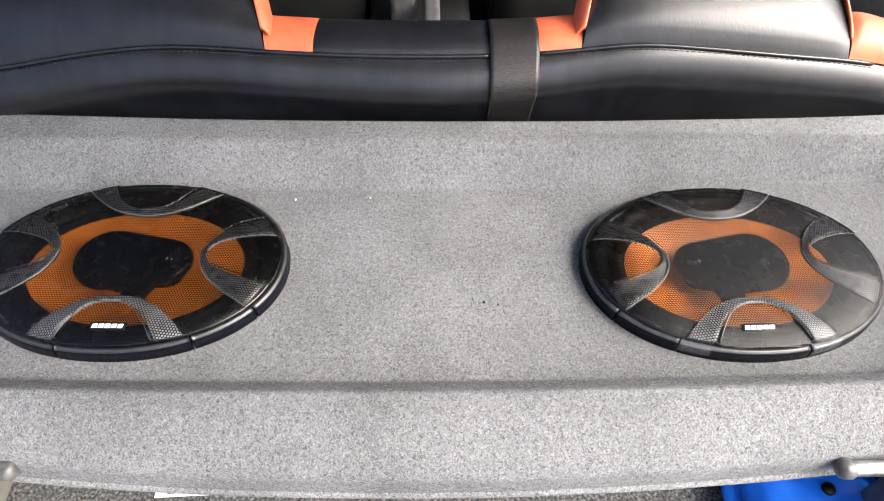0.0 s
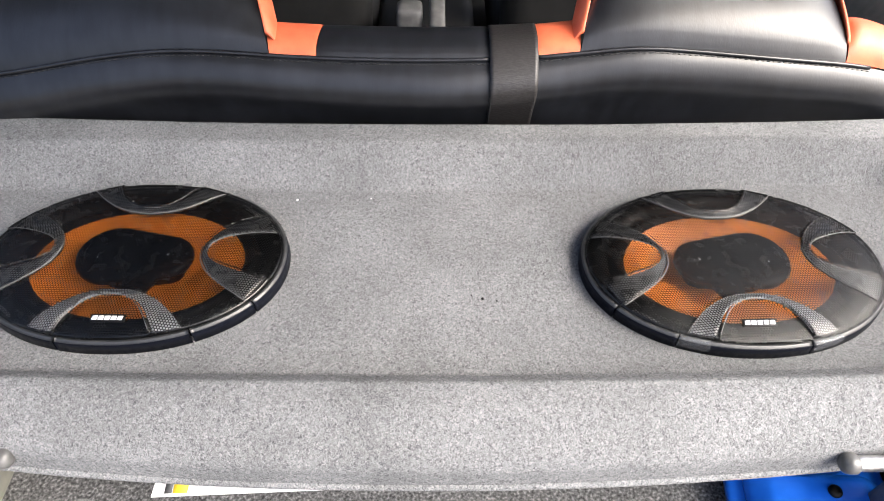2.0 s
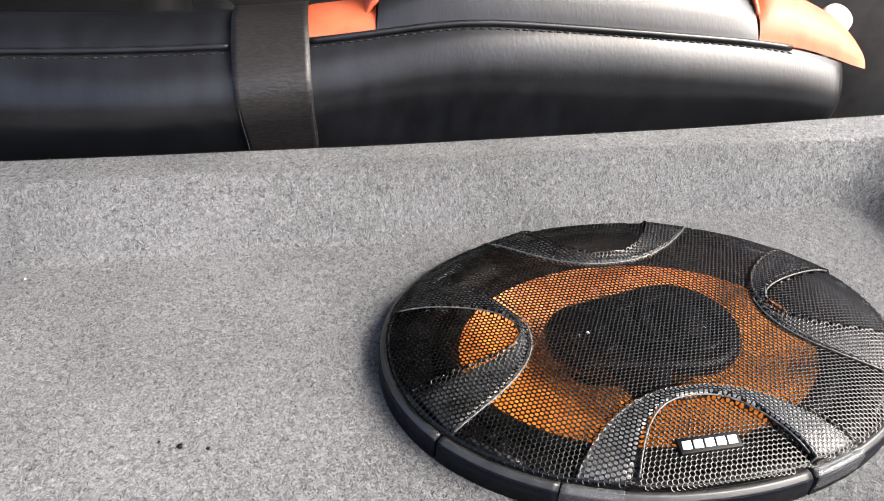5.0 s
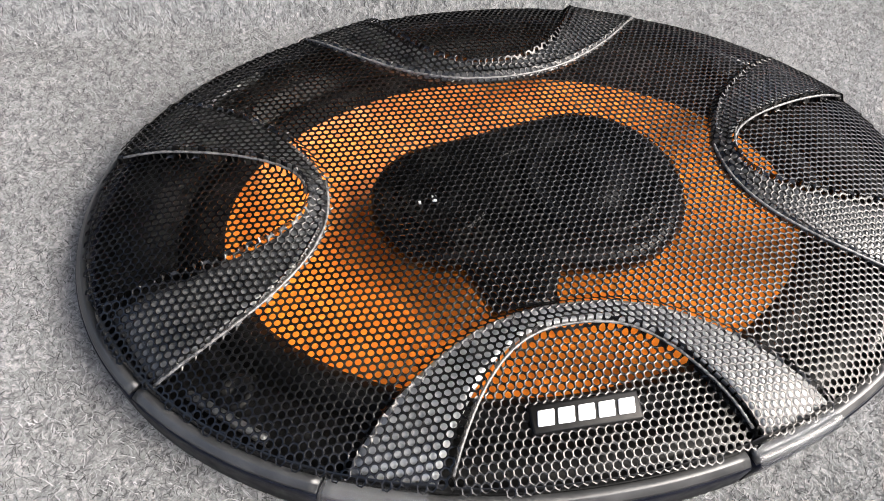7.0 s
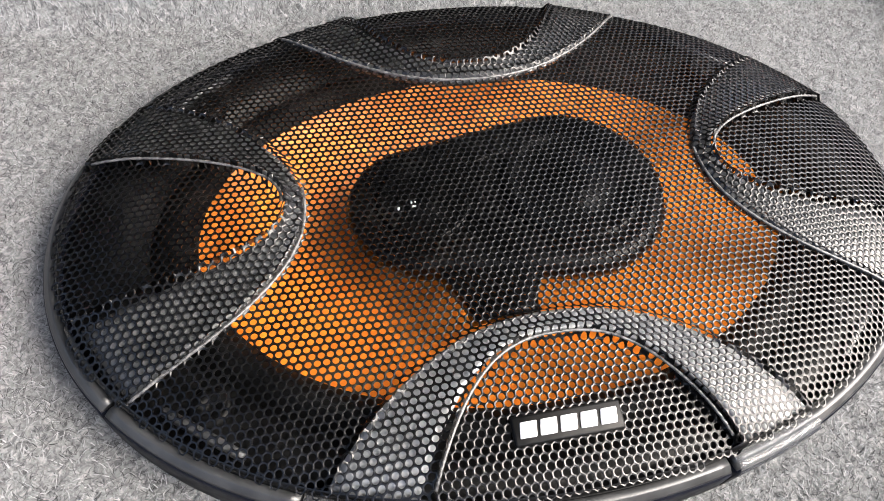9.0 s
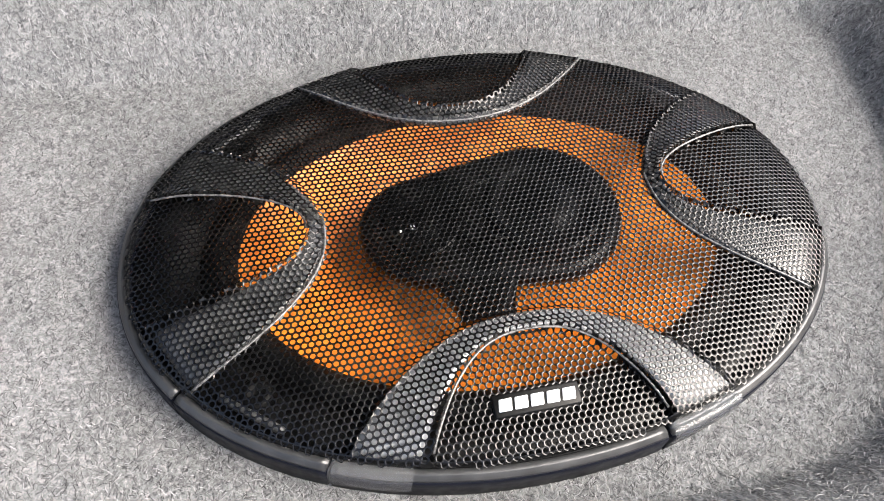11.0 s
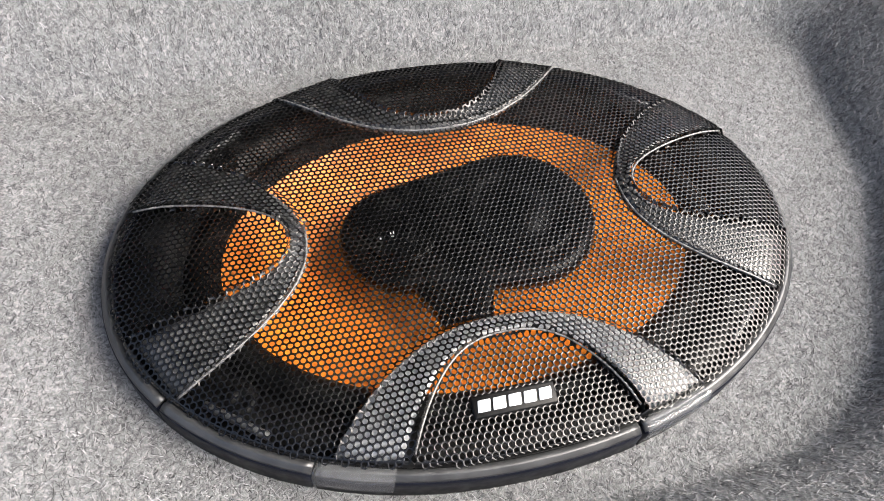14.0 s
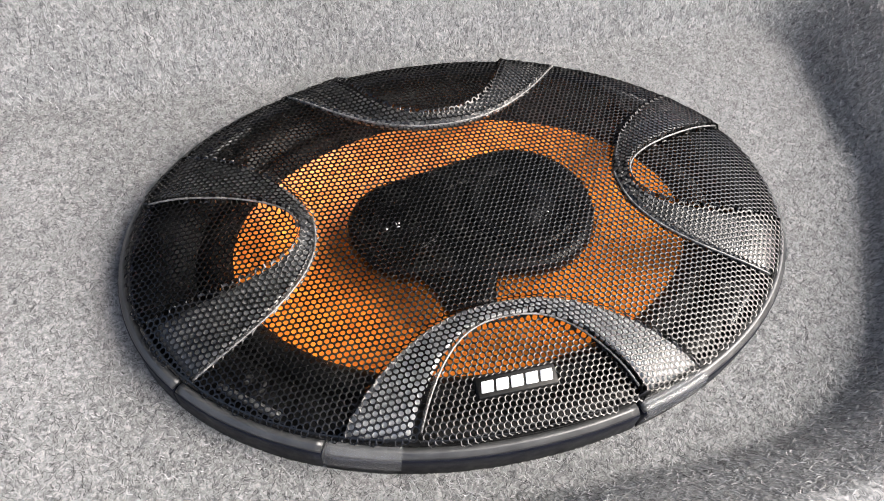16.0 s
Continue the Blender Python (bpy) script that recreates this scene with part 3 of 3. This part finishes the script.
def top_point(prof, xa, xb, lean_a=0.0, lean_b=0.0, puff=0.0, out=0.0, taper=0.0):
    """Upper seat skin between two lines that lean sideways as they run forward."""
    def fn(u, v):
        dy, dz = along(prof, v)
        x0 = mix(xa + lean_a * dy, xb + lean_b * dy, u)
        y, z = seam_smooth(x0)
        side = 1 - (2 * u - 1) ** 8
        return (x0, y + 0.001 + dy, z + 0.0012 + dz * mix(1 - puff, 1, side) * (1 - taper * u * u if dz > 0 else 1) + out)
    return fn


seat = thing("rear_seat", "black leatherette rear bench seat with orange accents, seen from behind", "car seat")


def fine(prof, n=4):
    """Smooth a profile by corner cutting."""
    for _ in range(n):
        out = [prof[0]]
        for (a, b), (c, d) in zip(prof, prof[1:]):
            out += [(mix(a, c, 0.25), mix(b, d, 0.25)), (mix(a, c, 0.75), mix(b, d, 0.75))]
        prof = out + [prof[-1]]
    return prof


END = fine([(0.0, 0.0), (0.003, 0.010), (0.010, 0.020), (0.028, 0.029), (0.048, 0.024), (0.060, 0.0), (0.063, -0.10)], 2)
REAR, TOP, LUMP = fine(REAR, 2), fine(TOP, 2), fine(LUMP, 2)
v, f = sheet(rear_point(), 210, 60, SEAT_L, SEAT_R, 0, 1)
mesh_part("back_cover", v, f, LEATHER, seat)
for xa, xb, la, lb, prof, mat, name, lab, puff in (
        (SEAT_L, -0.151, 0.0, -0.30, LUMP, LEATHER, "bolster", "", 0.25),
        (-0.1505, -0.1095, -0.2, 0.05, TOP, ORANGE_LEATHER, "accent", "orange leatherette accent", 0.1),
        (-0.109, 0.0475, 0.05, 0.0, TOP, LEATHER, "centre_pad", "", 0.15),
        (0.0885, 0.1275, 0.0, 0.1, TOP, ORANGE_LEATHER, "accent", "orange leatherette accent", 0.1),
        (0.128, 0.3755, 0.28, -0.1, LUMP, LEATHER, "bolster", "", 0.25),
        (0.376, SEAT_R, 0.1, -0.12, END, ORANGE_LEATHER, "accent", "orange leatherette accent", 0.3)):
    v, f = sheet(top_point(prof, xa, xb, la, lb, puff, 0.0, 0.25 if prof is END else 0.0), max(14, int((xb - xa) * 260)), 64, flip=True)
    mesh_part(name, [q for q in v], [g[::-1] for g in f], mat, seat, label=lab)


for x0, x1 in ((SEAT_L, 0.047), (0.089, 0.40)):
    pts = []
    n = int((x1 - x0) * 160)
    for i in range(n + 1):
        x = mix(x0, x1, i / n)
        y, z = seam_smooth(x)
        pts.append((x, y - 0.0012, z + 0.0008))
    v, f = tube(pts, 0.0019)
    mesh_part("piping", v, f, LEATHER, seat)
# sewn line under the piping
for x0, x1 in ((-0.46, 0.046), (0.090, 0.40)):
    verts, faces = [], []
    fn = rear_point(0.0006)
    x = x0
    while x < x1:
        vv, ff = tube([fn(x, 0.085), fn(min(x + 0.0032, x1), 0.085)], 0.00038, 5)
        faces += [tuple(q + len(verts) for q in g) for g in ff]
        verts += vv
        x += 0.0052
    mesh_part("stitching", verts, faces, THREAD, seat)
# orange strips up the inner flanks of the bolsters
for base, lean in ((-0.151, -0.30), (0.128, 0.28), (0.376, -0.1)):
    def strip(u, v, base=base, lean=lean):
        dy, dz = along(LUMP, mix(0.22, 0.75, v))
        x = base + lean * dy + (0.014 * u if lean < 0 else -0.014 * u)
        y, z = seam_smooth(x)
        return (x, y + 0.003 + dy, z + dz * 0.93 - 0.028 * u * u + 0.002)
    v, f = solid_sheet(strip, 6, 30, (0, 0, -0.004))
    mesh_part("accent", v, f, ORANGE_LEATHER, seat, label="orange leatherette accent")
# broad black strap sewn over the back
STRAP_LINE = [(p, q) for p, q in REAR[::-1] if q < -0.012] + [(0.0005, 0.003)] + [(p + 0.001, q + 0.0012) for p, q in TOP if p > 0.012]


def strap_point(u, v):
    x = mix(0.0465, 0.0895, u)
    k = v * (len(STRAP_LINE) - 1)
    i = min(int(k), len(STRAP_LINE) - 2)
    t = k - i
    dy, dz = mix(STRAP_LINE[i][0], STRAP_LINE[i + 1][0], t), mix(STRAP_LINE[i][1], STRAP_LINE[i + 1][1], t)
    y, z = seam_smooth(x)
    full = 1.0 + 0.35 * math.exp(-(x / 0.10) ** 2) - 0.25 * math.exp(-((x - 0.3) / 0.16) ** 2) if dy < 0 else 1.0
    return (x, y + dy * full - 0.0032, z + dz * mix(1.0, 1.0 + 0.12 * (full - 1), 1) + 0.0028)


v, f = solid_sheet(strap_point, 12, 90, (0, 0.0018, -0.001))
mesh_part("strap", v, f, STRAP, seat, label="broad black fabric strap with stitched edges")
for x in (0.0480, 0.0882):
    verts, faces = [], []
    fn = rear_point(0.0028)
    for i in range(46):
        a, b = Vector(fn(x, 0.02 + i * 0.0145)), Vector(fn(x, 0.02 + i * 0.0145 + 0.009))
        vv, ff = tube([tuple(a), tuple(b)], 0.00035, 5)
        faces += [tuple(q + len(verts) for q in g) for g in ff]
        verts += vv
    mesh_part("stitching", verts, faces, THREAD, seat)

# ---- what lies in the boot below the shelf's front edge ----
BOOT = -0.14
card = thing("packaging_card", "torn white printed card with yellow fields on the boot carpet", "card", (-0.14, -0.102, BOOT), 1.7)
outline = [(-0.1, -0.0265), (0.098, -0.0245), (0.101, -0.0205), (0.118, -0.0195), (0.132, -0.0165), (0.118, -0.0165), (0.104, -0.014), (0.100, 0.028), (-0.098, 0.028)]
bm = bmesh.new()
face = bm.faces.new([bm.verts.new((x, y, 0.0006)) for x, y in outline])
lift = bmesh.ops.extrude_face_region(bm, geom=[face])
for q in lift["geom"]:
    if isinstance(q, bmesh.types.BMVert):
        q.co.z += 0.0011 + 0.004 * smooth01((q.co.x - 0.07) / 0.06)
part("sheet", bm, PAPER, card, smooth=False)
for x, y, sx_, sy_, mat, nm in ((-0.0865, -0.004, 0.006, 0.040, PRINT, "print_bar"), (-0.0765, -0.004, 0.012, 0.040, YELLOW, "print_field"), (-0.0125, 0.002, 0.011, 0.034, YELLOW, "print_field"),
                                (0.028, -0.016, 0.034, 0.0022, PRINT, "print_bar"), (0.024, -0.010, 0.030, 0.0018, PRINT, "print_bar"), (0.064, -0.015, 0.026, 0.0026, PRINT, "print_bar"),
                                (0.066, -0.009, 0.022, 0.0018, PRINT, "print_bar"), (0.034, -0.004, 0.05, 0.0016, PRINT, "print_bar")):
    part(nm, box_bm(sx_, sy_, 0.0006, (x, y, 0.0021), 0), mat, card)


def bag_point(u, v):
    x, y = mix(-0.030, 0.098, u), mix(-0.05, 0.07, v)
    e = min(u, 1 - u, v, 1 - v)
    return (x, y, 0.004 + 0.020 * smooth01(e / 0.25) + 0.004 * noise.noise(Vector((x * 25, y * 25, 2.1))))


bag = thing("blue_pouch", "blue vinyl pouch with a snap button, lying in the boot", "pouch", (0.262, -0.165, BOOT + 0.02), -6)
v, f = solid_sheet(bag_point, 30, 24, (0, 0, -0.006))
mesh_part("body", v, f, BLUE, bag)


def flap_point(u, v):
    x, y, z = bag_point(mix(0.08, 0.95, u), mix(0.0, 0.72, v))
    return (x, y, z + 0.0035)


v, f = solid_sheet(flap_point, 24, 16, (0, 0, -0.0015))
flap = mesh_part("flap", v, f, BLUE, bag)
v, f = lathe([(0.0052, 0.02), (0.0052, 0.0305), (0.0044, 0.0318), (0.0012, 0.0322)], 20, (0.042, 0.022))
mesh_part("snap_button", v, f, FLANGE, flap, label="dark snap button")

# pegs that carry the shelf's front corners
for sgn, px, py in ((1, 0.264, -0.1655), (-1, -0.2785, -0.160)):
    peg = thing("shelf_peg", "grey plastic peg carrying the shelf's front corner", "peg", (px, py, 0.001), 0, "pegs of the shelf")
    turn = Matrix.Rotation(radians(90 * sgn), 4, "Y")
    v, f = lathe([(0.0052, 0.004), (0.0052, 0.082), (0.0002, 0.082)], 28)
    mesh_part("pin", [tuple(turn @ Vector(q)) for q in v], f, PIN, peg, label="satin steel pin")
    v, f = lathe([(0.0002, -0.0045), (0.0040, -0.0042), (0.0062, -0.0025), (0.0069, 0.0), (0.0069, 0.0045), (0.0060, 0.0058), (0.0045, 0.0060)], 28)
    mesh_part("head", [tuple(turn @ Vector(q)) for q in v], f, PEG, peg, label="dark grey rubber head")
    part("bracket", box_bm(0.012, 0.034, 0.12, (sgn * 0.072, 0.0, -0.05), 0.003, 2), PEG, peg)


# ---- the car round it ----
def slab(name, size, at, mat, bevel=0.004):
    ob = part(name, box_bm(*size, bevel=bevel, segments=2), mat)
    ob.location = at
    return tagged(ob, kind="structure")


slab("floor", (1.2, 0.62, 0.02), (0, -0.02, BOOT - 0.01), BOOT_FELT)
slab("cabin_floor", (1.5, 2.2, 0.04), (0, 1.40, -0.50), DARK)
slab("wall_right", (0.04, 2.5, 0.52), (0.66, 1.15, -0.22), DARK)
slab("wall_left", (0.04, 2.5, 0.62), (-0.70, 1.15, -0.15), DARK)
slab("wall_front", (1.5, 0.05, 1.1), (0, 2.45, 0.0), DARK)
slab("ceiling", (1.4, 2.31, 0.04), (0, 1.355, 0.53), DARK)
# open rear door out of view, its size and slope chosen to block overhead light
gate = part("unseen_tailgate", box_bm(1.1, 0.86, 0.05, bevel=0.02, segments=3), DARK)
gate.matrix_world = pose(0, -0.185, 0.80, -36, 0, 0)
tagged(gate, kind="structure")
slab("wall_boot_left", (0.03, 0.42, 0.30), (-0.60, -0.12, -0.10), TRIM)
slab("wall_boot_right", (0.03, 0.42, 0.26), (0.60, -0.12, -0.12), TRIM)
slab("trim_boot_left", (0.03, 0.30, 0.125), (-0.376, -0.19, -0.078), TRIM)
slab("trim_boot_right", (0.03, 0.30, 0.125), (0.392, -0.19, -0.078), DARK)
slab("pillar_left", (0.05, 0.16, 0.6), (-0.665, 0.32, 0.28), DARK)


def trim_point(u, v):
    z = mix(-0.03, 0.13, v)
    y = mix(0.17, 0.48, u)
    return (0.505 + 0.10 * v ** 1.5 + 0.02 * u, y, z)


v, f = solid_sheet(trim_point, 20, 20, (0.015, 0, 0))
mesh_part("trim_right", v, f, TRIM)
tagged(bpy.data.objects["trim_right"], kind="structure")
knob = thing("release_knob", "white round seat release knob beside the rear seat", "knob", (0.468, 0.238, 0.071), 0)
v, f = lathe([(0.0076, -0.02), (0.0076, 0.0), (0.0110, 0.001), (0.0120, 0.0035), (0.0112, 0.0065), (0.007, 0.0082), (0.0006, 0.0086)], 28)
tl = Matrix.Rotation(radians(40), 4, "X")
mesh_part("cap", [tuple(tl @ Vector(q)) for q in v], f, KNOB, knob)
v, f = lathe([(0.006, -0.12), (0.006, -0.018)], 16)
mesh_part("stem", v, f, DARK, knob)

console = thing("centre_console", "dark centre console with a grey handbrake lever", "console", (-0.02, 0.78, -0.48), 0)
part("tunnel", box_bm(0.20, 0.9, 0.22, (0, 0.2, 0.11), 0.03, 3), DARK, console)
part("lever", box_bm(0.03, 0.22, 0.03, (0, 0, 0), 0.01, 3, Matrix.Translation((0.022, 0.0, 0.27)) @ Matrix.Rotation(radians(18), 4, "X")), LEVER, console, "grey handbrake lever")
part("boot", box_bm(0.05, 0.05, 0.08, (-0.03, 0.03, 0.25), 0.012, 3), LEVER, console, "grey lever gaiter")
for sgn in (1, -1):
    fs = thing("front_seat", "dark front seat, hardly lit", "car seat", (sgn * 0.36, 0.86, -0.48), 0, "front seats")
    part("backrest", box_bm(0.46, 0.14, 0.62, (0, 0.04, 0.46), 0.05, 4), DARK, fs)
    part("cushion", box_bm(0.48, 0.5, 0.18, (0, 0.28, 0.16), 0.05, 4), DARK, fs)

# lint and crumbs on the felt
for x, y, r, mat, lab in ((-0.1258, 0.0808, 0.0011, WHITE, "tiny white lint crumb on the grey felt"), (0.0345, -0.0302, 0.0012, FLANGE, "tiny dark crumb on the grey felt"),
                          (0.0455, -0.0325, 0.0008, FLANGE, "tiny dark crumb on the grey felt"), (0.026, -0.027, 0.0006, FLANGE, "tiny dark crumb on the grey felt"),
                          (-0.06, 0.083, 0.0006, WHITE, "tiny white lint crumb on the grey felt")):
    bm = bmesh.new()
    bmesh.ops.create_icosphere(bm, subdivisions=2, radius=r)
    for q in bm.verts:
        q.co *= 1 + 0.5 * noise.noise(q.co * 1400 + Vector((x * 90, y * 70, 0)))
        q.co.z *= 0.6
    ob = part("crumb", bm, mat)
    ob.location = (x, y, shelf_height(x, y) + r * 0.3)
    tagged(ob, lab, "crumb", "crumbs on the shelf")
g = slab("ground", (400, 400, 0.2), (0, 0, -0.95), GROUND, 0)
